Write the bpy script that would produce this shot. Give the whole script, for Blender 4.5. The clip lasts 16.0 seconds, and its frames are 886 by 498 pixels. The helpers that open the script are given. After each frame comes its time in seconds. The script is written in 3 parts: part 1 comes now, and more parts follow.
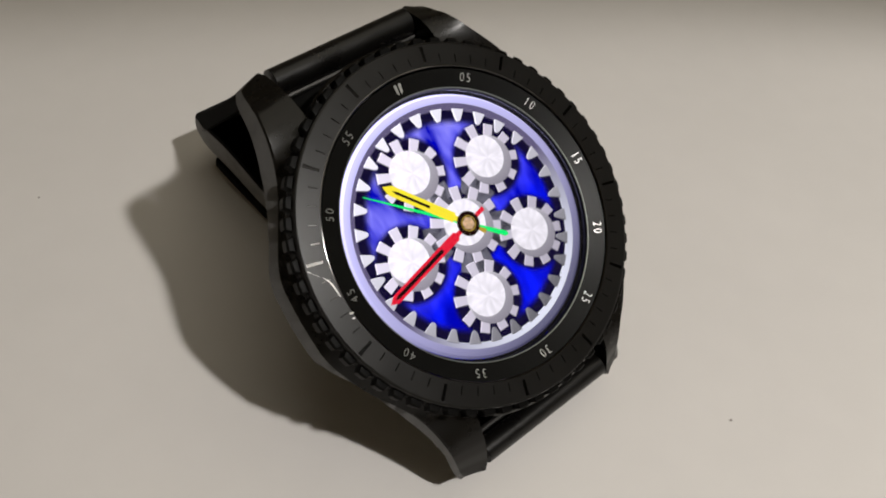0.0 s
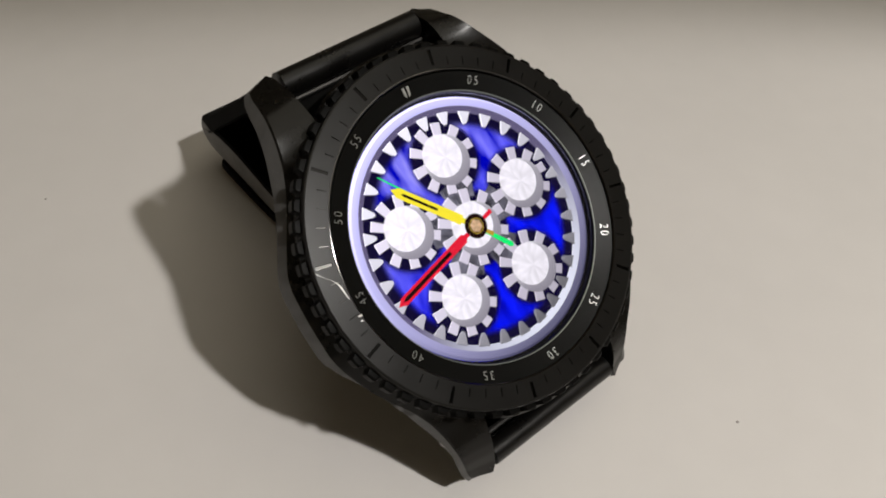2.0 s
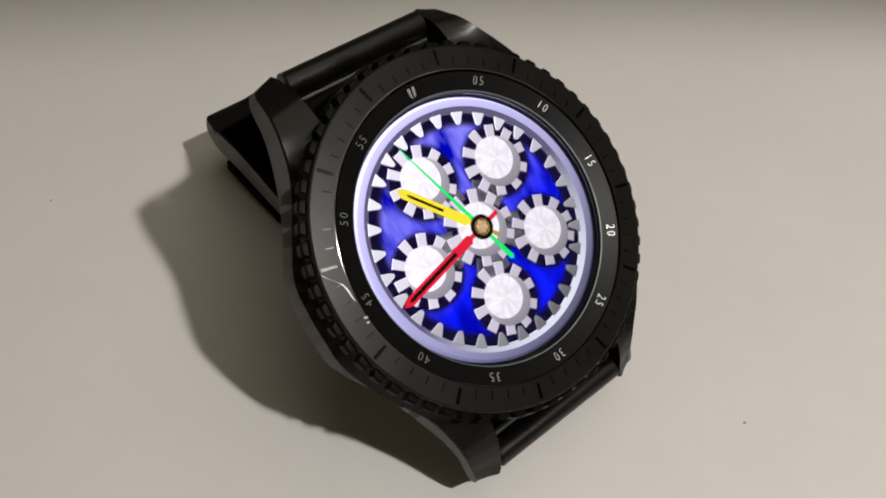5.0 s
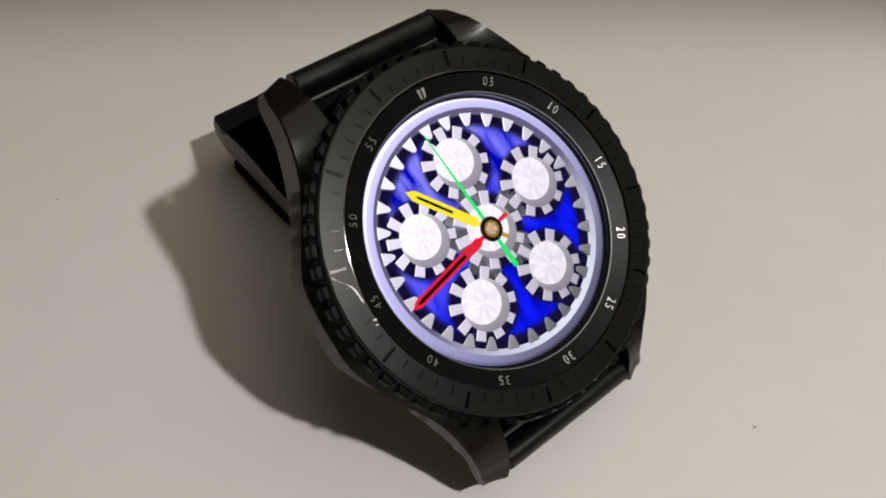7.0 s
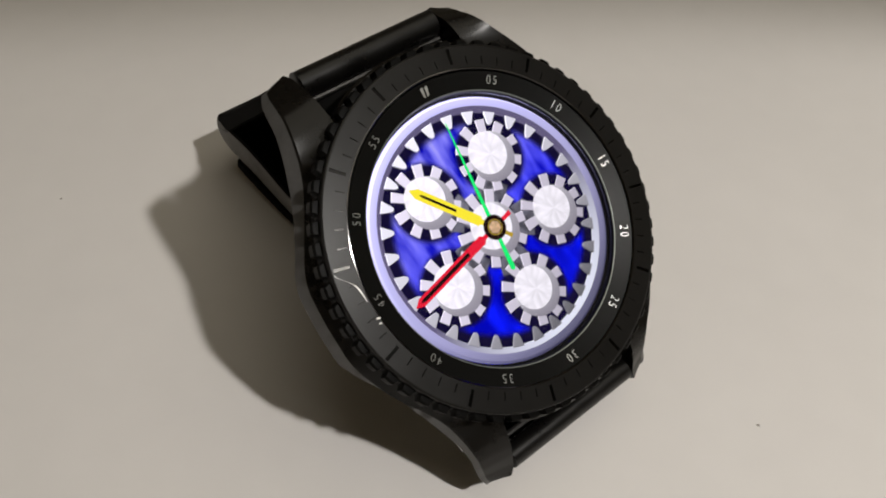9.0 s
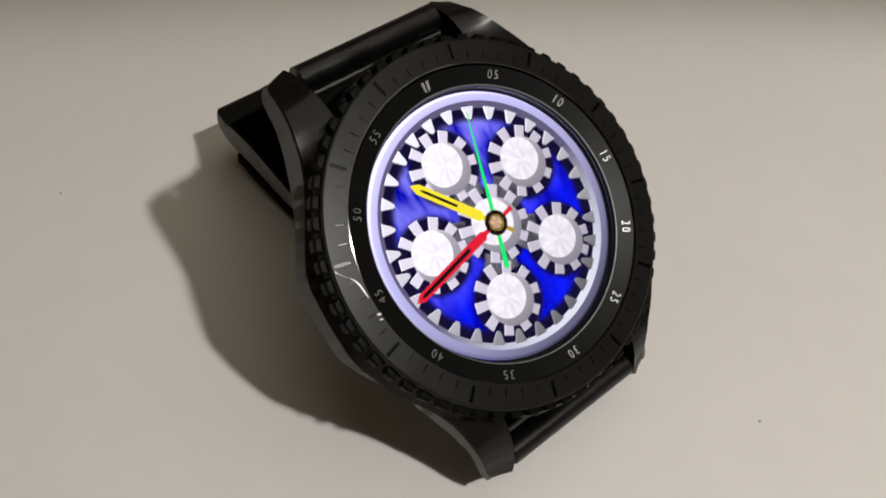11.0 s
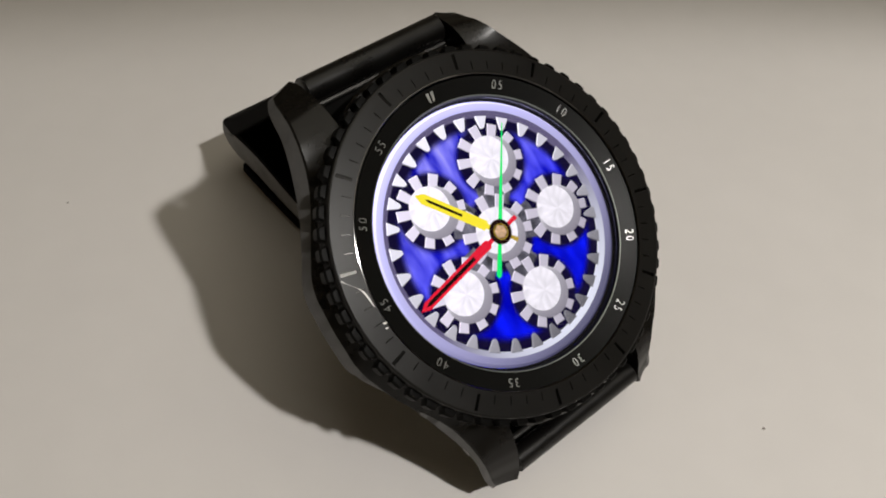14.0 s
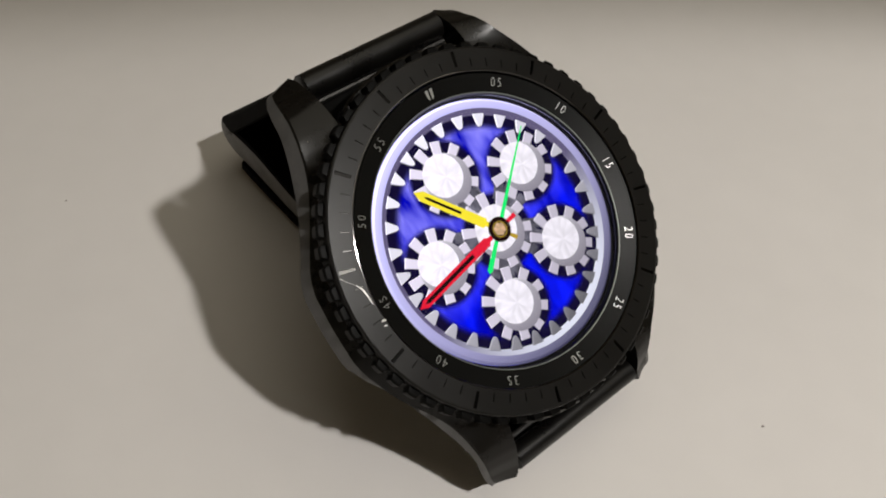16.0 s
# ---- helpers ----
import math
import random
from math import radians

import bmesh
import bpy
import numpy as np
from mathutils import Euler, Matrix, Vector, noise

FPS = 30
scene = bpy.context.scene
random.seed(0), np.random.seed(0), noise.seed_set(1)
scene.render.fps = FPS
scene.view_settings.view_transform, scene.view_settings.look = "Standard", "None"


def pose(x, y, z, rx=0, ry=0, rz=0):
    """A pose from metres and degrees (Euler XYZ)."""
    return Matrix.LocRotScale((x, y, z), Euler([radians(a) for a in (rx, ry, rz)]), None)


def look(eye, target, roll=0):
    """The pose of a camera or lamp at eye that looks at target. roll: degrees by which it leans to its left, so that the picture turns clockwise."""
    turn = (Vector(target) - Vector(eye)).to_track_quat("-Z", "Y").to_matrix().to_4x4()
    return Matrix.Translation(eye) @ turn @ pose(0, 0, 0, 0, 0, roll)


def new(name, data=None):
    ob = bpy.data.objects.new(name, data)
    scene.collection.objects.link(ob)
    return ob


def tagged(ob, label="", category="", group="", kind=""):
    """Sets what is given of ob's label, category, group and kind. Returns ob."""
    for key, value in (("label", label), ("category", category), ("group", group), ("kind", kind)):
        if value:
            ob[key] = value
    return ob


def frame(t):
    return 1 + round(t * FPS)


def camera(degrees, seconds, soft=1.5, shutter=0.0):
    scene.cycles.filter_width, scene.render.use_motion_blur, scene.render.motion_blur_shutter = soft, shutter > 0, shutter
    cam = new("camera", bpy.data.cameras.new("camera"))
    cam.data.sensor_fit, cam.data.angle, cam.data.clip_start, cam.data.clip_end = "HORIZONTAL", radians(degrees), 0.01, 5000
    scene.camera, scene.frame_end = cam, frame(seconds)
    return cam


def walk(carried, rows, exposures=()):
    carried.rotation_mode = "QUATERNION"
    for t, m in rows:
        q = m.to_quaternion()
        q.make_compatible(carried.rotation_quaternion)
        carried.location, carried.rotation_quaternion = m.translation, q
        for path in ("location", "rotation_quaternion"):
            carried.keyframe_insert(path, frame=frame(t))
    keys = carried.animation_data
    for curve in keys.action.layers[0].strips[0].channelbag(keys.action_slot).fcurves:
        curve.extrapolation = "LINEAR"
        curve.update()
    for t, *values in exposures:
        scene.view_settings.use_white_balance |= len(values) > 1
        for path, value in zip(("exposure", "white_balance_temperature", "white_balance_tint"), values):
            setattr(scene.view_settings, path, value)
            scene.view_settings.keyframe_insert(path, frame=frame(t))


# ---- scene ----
cam = camera(50.04, 16.0, 1.9)
walk(cam, [
    (0, pose(-0.00546, -0.08240, 0.10789, 44.444, -0.950, -0.377)),
    (0.5, pose(-0.00558, -0.08243, 0.10817, 44.467, -0.863, -0.258)),
    (1, pose(-0.00633, -0.08224, 0.10837, 44.528, -0.986, -0.219)),
    (1.5, pose(-0.00622, -0.08215, 0.10834, 44.416, -0.912, -0.249)),
    (2, pose(-0.00630, -0.08227, 0.10836, 44.376, -0.906, -0.349)),
    (2.5, pose(-0.00591, -0.08234, 0.10830, 44.492, -0.792, -0.272)),
    (3, pose(-0.00596, -0.08227, 0.10829, 44.460, -0.766, -0.348)),
    (3.5, pose(-0.00597, -0.08228, 0.10822, 44.450, -0.730, -0.318)),
    (4, pose(-0.00637, -0.08206, 0.10842, 44.384, -0.747, -0.312)),
    (6.5, pose(-0.00658, -0.08153, 0.10794, 44.276, -0.481, -0.002)),
    (7, pose(-0.00715, -0.08106, 0.10804, 44.233, -0.656, 0.087)),
    (7.5, pose(-0.00735, -0.08092, 0.10812, 44.201, -0.697, 0.139)),
    (8, pose(-0.00698, -0.08093, 0.10787, 44.160, -0.549, 0.204)),
    (8.5, pose(-0.00705, -0.08102, 0.10805, 44.114, -0.550, 0.196)),
    (9, pose(-0.00718, -0.08109, 0.10801, 44.160, -0.485, 0.177)),
    (11.5, pose(-0.00735, -0.08052, 0.10784, 43.707, -0.532, 0.213)),
    (12, pose(-0.00738, -0.08102, 0.10841, 43.900, -0.488, 0.184)),
    (12.5, pose(-0.00719, -0.08109, 0.10880, 44.087, -0.367, 0.108)),
    (13, pose(-0.00700, -0.08121, 0.10841, 44.175, -0.351, 0.033)),
    (13.5, pose(-0.00696, -0.08086, 0.10847, 44.077, -0.265, 0.067)),
    (14, pose(-0.00750, -0.08097, 0.10863, 44.170, -0.274, 0.245)),
    (14.5, pose(-0.00765, -0.08073, 0.10856, 44.099, -0.303, 0.305)),
    (15, pose(-0.00745, -0.08091, 0.10860, 44.053, -0.249, 0.321)),
    (15.5, pose(-0.00773, -0.08105, 0.10862, 44.134, -0.324, 0.224)),
    (16, pose(-0.00752, -0.08103, 0.10839, 44.126, -0.327, 0.200)),
])

# ---- light: a small desk lamp off to the side and an added soft fill overhead ----
world = bpy.data.worlds.new("room_air")
scene.world = world
world.use_nodes = True
world.node_tree.nodes["Background"].inputs[0].default_value = (1.0, 0.93, 0.84, 1)
world.node_tree.nodes["Background"].inputs[1].default_value = 0.02


def lamp(name, kind, energy, colour, m):
    data = bpy.data.lights.new(name, kind)
    data.energy, data.color = energy, colour
    ob = new(name, data)
    ob.matrix_world = m
    return data


key = lamp("desk_lamp_light", "SPOT", 6.1, (1.0, 0.965, 0.92), look((0.1930, -0.1745, 0.3663), (0.12, -0.37, 0.0)))
key.shadow_soft_size, key.spot_size, key.spot_blend = 0.0088, radians(130.6), 0.13
# soft fill added overhead; no lamp is known there
fill_glow = lamp("overhead_fill", "AREA", 6.3, (1.0, 0.93, 0.77), look((0.48, 0.15, 1.62), (0.48, 0.15, 0.0)))
fill_glow.shape, fill_glow.size = "DISK", 1.6
scene.view_settings.exposure = 0.0

# millimetres of the watch to metres
U = 0.00096
# the watch's own frame: origin in the middle of the dial, y to the 12 mark, z out of the glass
WATCH = pose(0, 0, 0.02862, 41.108, -0.695, 40.743)


# ---- materials ----
def material(name, colour, rough=0.5, metal=0.0, spots=0.0, scale=300.0, bump=0.0, coat=0.0, rough_var=0.0, spec=0.5):
    mat = bpy.data.materials.new(name)
    mat.use_nodes = True
    nodes, links = mat.node_tree.nodes, mat.node_tree.links
    bsdf = nodes["Principled BSDF"]
    bsdf.inputs["Base Color"].default_value = (*colour, 1)
    bsdf.inputs["Roughness"].default_value = rough
    bsdf.inputs["Metallic"].default_value = metal
    bsdf.inputs["Coat Weight"].default_value = coat
    bsdf.inputs["Specular IOR Level"].default_value = spec
    if spots or bump or rough_var:
        coords = nodes.new("ShaderNodeTexCoord")
        fine, broad = nodes.new("ShaderNodeTexNoise"), nodes.new("ShaderNodeTexNoise")
        fine.inputs["Scale"].default_value, fine.inputs["Detail"].default_value = scale * 8, 4
        broad.inputs["Scale"].default_value, broad.inputs["Detail"].default_value = scale, 3
        both = nodes.new("ShaderNodeMath")
        both.operation = "MULTIPLY_ADD"
        both.inputs[1].default_value = 0.35
        links.new(coords.outputs["Object"], fine.inputs["Vector"])
        links.new(coords.outputs["Object"], broad.inputs["Vector"])
        links.new(fine.outputs[0], both.inputs[0])
        links.new(broad.outputs[0], both.inputs[2])
        ramp = nodes.new("ShaderNodeMapRange")
        ramp.inputs["From Min"].default_value, ramp.inputs["From Max"].default_value = 0.35, 1.0
        ramp.inputs["To Min"].default_value, ramp.inputs["To Max"].default_value = 1 - spots, 1 + spots
        links.new(both.outputs[0], ramp.inputs["Value"])
        tint = nodes.new("ShaderNodeVectorMath")
        tint.operation = "SCALE"
        tint.inputs[0].default_value = colour
        links.new(ramp.outputs[0], tint.inputs["Scale"])
        links.new(tint.outputs[0], bsdf.inputs["Base Color"])
        if rough_var:
            wear = nodes.new("ShaderNodeMapRange")
            wear.inputs["From Min"].default_value, wear.inputs["From Max"].default_value = 0.4, 0.95
            wear.inputs["To Min"].default_value, wear.inputs["To Max"].default_value = rough - rough_var, rough + rough_var
            links.new(both.outputs[0], wear.inputs["Value"])
            links.new(wear.outputs[0], bsdf.inputs["Roughness"])
        if bump:
            relief = nodes.new("ShaderNodeBump")
            relief.inputs["Strength"].default_value, relief.inputs["Distance"].default_value = bump, 0.00006
            links.new(both.outputs[0], relief.inputs["Height"])
            links.new(relief.outputs[0], bsdf.inputs["Normal"])
    return mat


# the display draws its picture lit from its upper edge: this way, in world axes
TOP = (WATCH.to_3x3() @ Vector((-0.35, 0.94, 0.0))).normalized()

PALE = (WATCH.to_3x3() @ Vector((-0.76, 0.65, 0.0))).normalized()


def glow(name, dark, bright, strength=1.0, spread=0.0, sheen=0.0, turned=(-0.75, 0.55), way=PALE):
    """A lit display colour: dark to bright as a face of the drawn relief turns to the upper edge, paler towards that edge."""
    mat = bpy.data.materials.new(name)
    mat.use_nodes = True
    nodes, links = mat.node_tree.nodes, mat.node_tree.links
    nodes.remove(nodes["Principled BSDF"])
    emit = nodes.new("ShaderNodeEmission")
    emit.inputs["Strength"].default_value = strength
    place = nodes.new("ShaderNodeNewGeometry")
    turn, along = nodes.new("ShaderNodeVectorMath"), nodes.new("ShaderNodeVectorMath")
    for dot, out, towards in ((turn, "Normal", TOP), (along, "Position", way)):
        dot.operation = "DOT_PRODUCT"
        dot.inputs[1].default_value = towards
        links.new(place.outputs[out], dot.inputs[0])
    face, height = nodes.new("ShaderNodeMapRange"), nodes.new("ShaderNodeMapRange")
    face.inputs["From Min"].default_value, face.inputs["From Max"].default_value = turned
    face.inputs["To Min"].default_value, face.inputs["To Max"].default_value = 0.0, 1.0
    links.new(turn.outputs["Value"], face.inputs["Value"])
    middle = way.dot(WATCH.translation)
    height.inputs["From Min"].default_value, height.inputs["From Max"].default_value = middle - 0.015, middle + 0.015
    height.inputs["To Min"].default_value, height.inputs["To Max"].default_value = 1 - spread, 1 + spread
    links.new(along.outputs["Value"], height.inputs["Value"])
    mix = nodes.new("ShaderNodeMix")
    mix.data_type = "RGBA"
    mix.inputs["A"].default_value, mix.inputs["B"].default_value = (*dark, 1), (*bright, 1)
    links.new(face.outputs[0], mix.inputs["Factor"])
    scaled = nodes.new("ShaderNodeVectorMath")
    scaled.operation = "SCALE"
    links.new(mix.outputs["Result"], scaled.inputs[0])
    links.new(height.outputs[0], scaled.inputs["Scale"])
    last = scaled
    if sheen:
        # the drawn sheen of brushing round its own middle: bright and dull sectors, a little broken up
        coords, flat, ray = nodes.new("ShaderNodeTexCoord"), nodes.new("ShaderNodeVectorMath"), nodes.new("ShaderNodeVectorMath")
        flat.operation, ray.operation = "MULTIPLY", "NORMALIZE"
        flat.inputs[1].default_value = (1, 1, 0)
        cloud = nodes.new("ShaderNodeTexNoise")
        cloud.inputs["Scale"].default_value, cloud.inputs["Detail"].default_value = 1.5, 1.0
        cloud.inputs["Distortion"].default_value = 0.5
        links.new(coords.outputs["Object"], flat.inputs[0])
        links.new(flat.outputs[0], ray.inputs[0])
        bent = nodes.new("ShaderNodeVectorMath")
        bent.operation = "MULTIPLY_ADD"
        bent.inputs[1].default_value = (330, 330, 0)
        links.new(flat.outputs[0], bent.inputs[0])
        links.new(ray.outputs[0], bent.inputs[2])
        level = nodes.new("ShaderNodeMapRange")
        level.inputs["From Min"].default_value, level.inputs["From Max"].default_value = 0.3, 0.7
        level.inputs["To Min"].default_value, level.inputs["To Max"].default_value = 1 - sheen, 1 + sheen * 0.4
        links.new(bent.outputs[0], cloud.inputs["Vector"])
        links.new(cloud.outputs[0], level.inputs["Value"])
        last = nodes.new("ShaderNodeVectorMath")
        last.operation = "SCALE"
        links.new(scaled.outputs[0], last.inputs[0])
        links.new(level.outputs[0], last.inputs["Scale"])
    links.new(last.outputs[0], emit.inputs["Color"])
    links.new(emit.outputs[0], nodes["Material Output"].inputs["Surface"])
    return mat


def blue_field():
    """The display's blue ground: deep blue with slanting paler violet streaks towards the upper edge."""
    mat = bpy.data.materials.new("display_blue")
    mat.use_nodes = True
    nodes, links = mat.node_tree.nodes, mat.node_tree.links
    nodes.remove(nodes["Principled BSDF"])
    emit, coords = nodes.new("ShaderNodeEmission"), nodes.new("ShaderNodeTexCoord")
    grain, wave = nodes.new("ShaderNodeMapping"), nodes.new("ShaderNodeTexNoise")
    grain.inputs["Rotation"].default_value = (0, 0, radians(12))
    grain.inputs["Scale"].default_value = (1.0, 0.3, 1.0)
    wave.inputs["Scale"].default_value, wave.inputs["Detail"].default_value = 520, 2.5
    links.new(coords.outputs["Object"], grain.inputs["Vector"])
    links.new(grain.outputs[0], wave.inputs["Vector"])
    split = nodes.new("ShaderNodeVectorMath")
    split.operation = "DOT_PRODUCT"
    split.inputs[1].default_value = (-0.30, 0.95, 0)
    links.new(coords.outputs["Object"], split.inputs[0])
    rise = nodes.new("ShaderNodeMapRange")
    rise.inputs["From Min"].default_value, rise.inputs["From Max"].default_value = -0.004, 0.012
    links.new(split.outputs["Value"], rise.inputs["Value"])
    peak = nodes.new("ShaderNodeMapRange")
    peak.inputs["From Min"].default_value, peak.inputs["From Max"].default_value = 0.35, 0.68
    links.new(wave.outputs[0], peak.inputs["Value"])
    both = nodes.new("ShaderNodeMath")
    both.operation = "MULTIPLY"
    links.new(rise.outputs[0], both.inputs[0])
    links.new(peak.outputs[0], both.inputs[1])
    deep, mix = nodes.new("ShaderNodeMix"), nodes.new("ShaderNodeMix")
    deep.data_type = mix.data_type = "RGBA"
    deep.inputs["A"].default_value, deep.inputs["B"].default_value = (0.0, 0.001, 0.50, 1), (0.003, 0.012, 1.2, 1)
    mix.inputs["B"].default_value = (0.38, 0.35, 1.0, 1)
    links.new(peak.outputs[0], deep.inputs["Factor"])
    links.new(deep.outputs["Result"], mix.inputs["A"])
    links.new(both.outputs[0], mix.inputs["Factor"])
    links.new(mix.outputs["Result"], emit.inputs["Color"])
    links.new(emit.outputs[0], nodes["Material Output"].inputs["Surface"])
    return mat


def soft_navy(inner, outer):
    """A dark blue that fades out from an inner to an outer radius about its own middle: the drawn shadows of the gears.
    """
    mat = bpy.data.materials.new("display_shadow_navy")
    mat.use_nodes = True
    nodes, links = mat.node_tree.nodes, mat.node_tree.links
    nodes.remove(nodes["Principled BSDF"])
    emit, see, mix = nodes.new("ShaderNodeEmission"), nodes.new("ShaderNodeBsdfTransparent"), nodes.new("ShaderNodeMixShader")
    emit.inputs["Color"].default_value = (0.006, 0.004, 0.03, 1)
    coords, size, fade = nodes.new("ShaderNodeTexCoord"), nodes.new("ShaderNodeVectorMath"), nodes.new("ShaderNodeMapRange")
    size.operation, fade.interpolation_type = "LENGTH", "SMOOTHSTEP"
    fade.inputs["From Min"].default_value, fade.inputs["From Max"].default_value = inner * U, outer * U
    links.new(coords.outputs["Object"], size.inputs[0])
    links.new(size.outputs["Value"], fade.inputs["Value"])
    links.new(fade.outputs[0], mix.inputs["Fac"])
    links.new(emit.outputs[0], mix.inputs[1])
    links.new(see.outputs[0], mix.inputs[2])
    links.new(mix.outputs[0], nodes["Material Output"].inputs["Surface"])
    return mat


def clear_glass():
    mat = bpy.data.materials.new("watch_glass")
    mat.use_nodes = True
    nodes, links = mat.node_tree.nodes, mat.node_tree.links
    nodes.remove(nodes["Principled BSDF"])
    see, shine, mix, fresnel = (nodes.new("ShaderNodeBsdf" + k) if k in ("Transparent", "Glossy") else nodes.new("ShaderNode" + k)
                                for k in ("Transparent", "Glossy", "MixShader", "Fresnel"))
    shine.inputs["Roughness"].default_value = 0.02
    fresnel.inputs["IOR"].default_value = 1.4
    links.new(fresnel.outputs[0], mix.inputs["Fac"])
    links.new(see.outputs[0], mix.inputs[1])
    links.new(shine.outputs[0], mix.inputs[2])
    links.new(mix.outputs[0], nodes["Material Output"].inputs["Surface"])
    return mat


TABLE = material("table_laminate", (0.62, 0.595, 0.575), 0.55, 0.0, 0.035, 22.0, 0.02, spec=0.3)
WALL = material("room_paint", (0.76, 0.72, 0.64), 0.8, 0.0, 0.05, 2.0)
FLOOR = material("room_floor", (0.32, 0.25, 0.18), 0.5, 0.0, 0.2, 4.0)
CASE = material("case_black_steel", (0.0038, 0.0032, 0.0026), 0.28, 0.0, 0.2, 260.0, 0.03, rough_var=0.02, spec=0.24)
FACET = material("case_grey_facet", (0.068, 0.066, 0.065), 0.42, 0.0, 0.3, 300.0, 0.1, rough_var=0.1)
BEZEL = material("bezel_gunmetal", (0.0060, 0.0056, 0.0051), 0.30, 0.0, 0.10, 160.0, 0.06, rough_var=0.03, spec=0.205)
CHAMFER = material("bezel_polished_edge", (0.085, 0.082, 0.08), 0.07, 1.0, 0.1, 300.0)
RING = material("number_ring_black", (0.0035, 0.0035, 0.0032), 0.32, 0.0, 0.2, 300.0, spec=0.09)
MARK = material("engraved_mark", (0.0095, 0.0092, 0.0088), 0.23, 1.0, 0.2, 400.0)
GROOVE = material("engraved_groove", (0.006, 0.006, 0.006), 0.5, 0.0, 0.2, 400.0, spec=0.12)
KNURL = material("grip_black", (0.0035, 0.0033, 0.003), 0.38, 0.0, 0.2, 300.0, spec=0.035)
PRINT = material("printed_grey", (0.44, 0.44, 0.42), 0.40, 0.9, 0.15, 500.0)
STRAP = material("strap_black_leather", (0.0030, 0.0027, 0.0025), 0.3, 0.0, 0.3, 240.0, 0.5, rough_var=0.08, spec=0.3)
DULL = material("strap_dull_black", (0.0026, 0.0024, 0.0022), 0.6, 0.0, 0.4, 240.0, 0.5, spec=0.02)
# cut strap edges; the light bounced onto them is put into the grey
EDGE = material("strap_lit_cut_edge", (0.14, 0.135, 0.13), 0.6, 0.0, 0.3, 260.0, 0.5)
HAIRLINE = material("ring_inner_edge", (0.16, 0.17, 0.16), 0.5, 0.6, 0.1, 300.0)
STEEL = material("spring_bar_steel", (0.05, 0.048, 0.046), 0.5, 1.0, 0.1, 300.0)
# pale colour that stands for the scratch's gleam and the edge glints
GLEAM = material("scratch_and_glint_pale", (0.62, 0.61, 0.58), 0.45, 0.4, 0.15, 500.0)
DUST = material("dust_dark", (0.32, 0.29, 0.27), 0.8, 0.0, 0.2, 800.0)
GLASS = clear_glass()
BLUE = blue_field()
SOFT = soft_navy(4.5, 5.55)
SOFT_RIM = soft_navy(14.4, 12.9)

RIM = glow("display_rim", (0.13, 0.11, 0.21), (0.84, 0.86, 1.0), 1.0, 0.0, turned=(0.05, 0.6))
RIM_FLAT = glow("display_rim_flat", (0.09, 0.085, 0.24), (0.72, 0.69, 1.12), 1.0, 0.72, way=TOP)
TOOTH = glow("display_tooth", (0.10, 0.09, 0.13), (0.92, 0.90, 1.0), 1.0, 0.78, way=TOP)
GEAR = glow("display_gear", (0.18, 0.155, 0.22), (1.06, 0.99, 1.16), 1.0, 0.36)
DISC = glow("display_disc", (0.95, 0.91, 1.01), (1.06, 1.01, 1.10), 1.0, 0.14, 0.16)
BEVEL = glow("display_bevel", (0.12, 0.10, 0.15), (0.95, 0.92, 1.0), 1.0, 0.12, turned=(-0.5, 0.75))
REAR = glow("display_rear_gear", (0.02, 0.02, 0.035), (0.24, 0.23, 0.29), 1.0, 0.4, 0.8)
YELLOW = glow("display_yellow", (1.0, 0.80, 0.03), (1.0, 0.86, 0.05))
AMBER = glow("display_amber", (0.45, 0.30, 0.03), (0.5, 0.34, 0.04))
RED = glow("display_red", (0.72, 0.010, 0.035), (0.86, 0.02, 0.05))
GREEN = glow("display_green", (0.0, 0.86, 0.16), (0.02, 0.9, 0.2))
INK = glow("display_black", (0.012, 0.004, 0.004), (0.015, 0.006, 0.006))
GOLD = glow("display_gold", (0.32, 0.17, 0.08), (1.0, 0.68, 0.44), 1.0, 0.0, 0.3)


# ---- mesh helpers, in millimetres ----
def part(name, bm, mats, parent=None, label="", smooth=True, flat_angle=30):
    bmesh.ops.recalc_face_normals(bm, faces=bm.faces)
    for v in bm.verts:
        v.co *= U
    for f in bm.faces:
        f.smooth = smooth
    for e in bm.edges:
        if len(e.link_faces) == 2 and e.calc_face_angle(0.0) > radians(flat_angle):
            e.smooth = False
    mesh = bpy.data.meshes.new(name)
    bm.to_mesh(mesh)
    bm.free()
    for m in mats if isinstance(mats, (list, tuple)) else (mats,):
        mesh.materials.append(m)
    ob = new(name, mesh)
    ob.parent = parent
    return tagged(ob, label)


def polar(r, a):
    """A point r from the dial's middle, a degrees clockwise from the 12 mark."""
    return r * math.sin(radians(a)), r * math.cos(radians(a))


def lathe(bm, profile, seg=120, mats=None, closed=False):
    """Turns a profile of (radius, height) round the z axis."""
    rings = [[bm.verts.new((*polar(r, 360 * k / seg), z)) for k in range(seg)] for r, z in profile]
    pairs = list(zip(rings, rings[1:]))
    if closed:
        pairs.append((rings[-1], rings[0]))
    for n, (a, b) in enumerate(pairs):
        for k in range(seg):
            f = bm.faces.new((a[k], a[(k + 1) % seg], b[(k + 1) % seg], b[k]))
            f.material_index = mats[n] if mats else 0
    return rings


def cap(bm, ring, mat=0):
    f = bm.faces.new(ring)
    f.material_index = mat


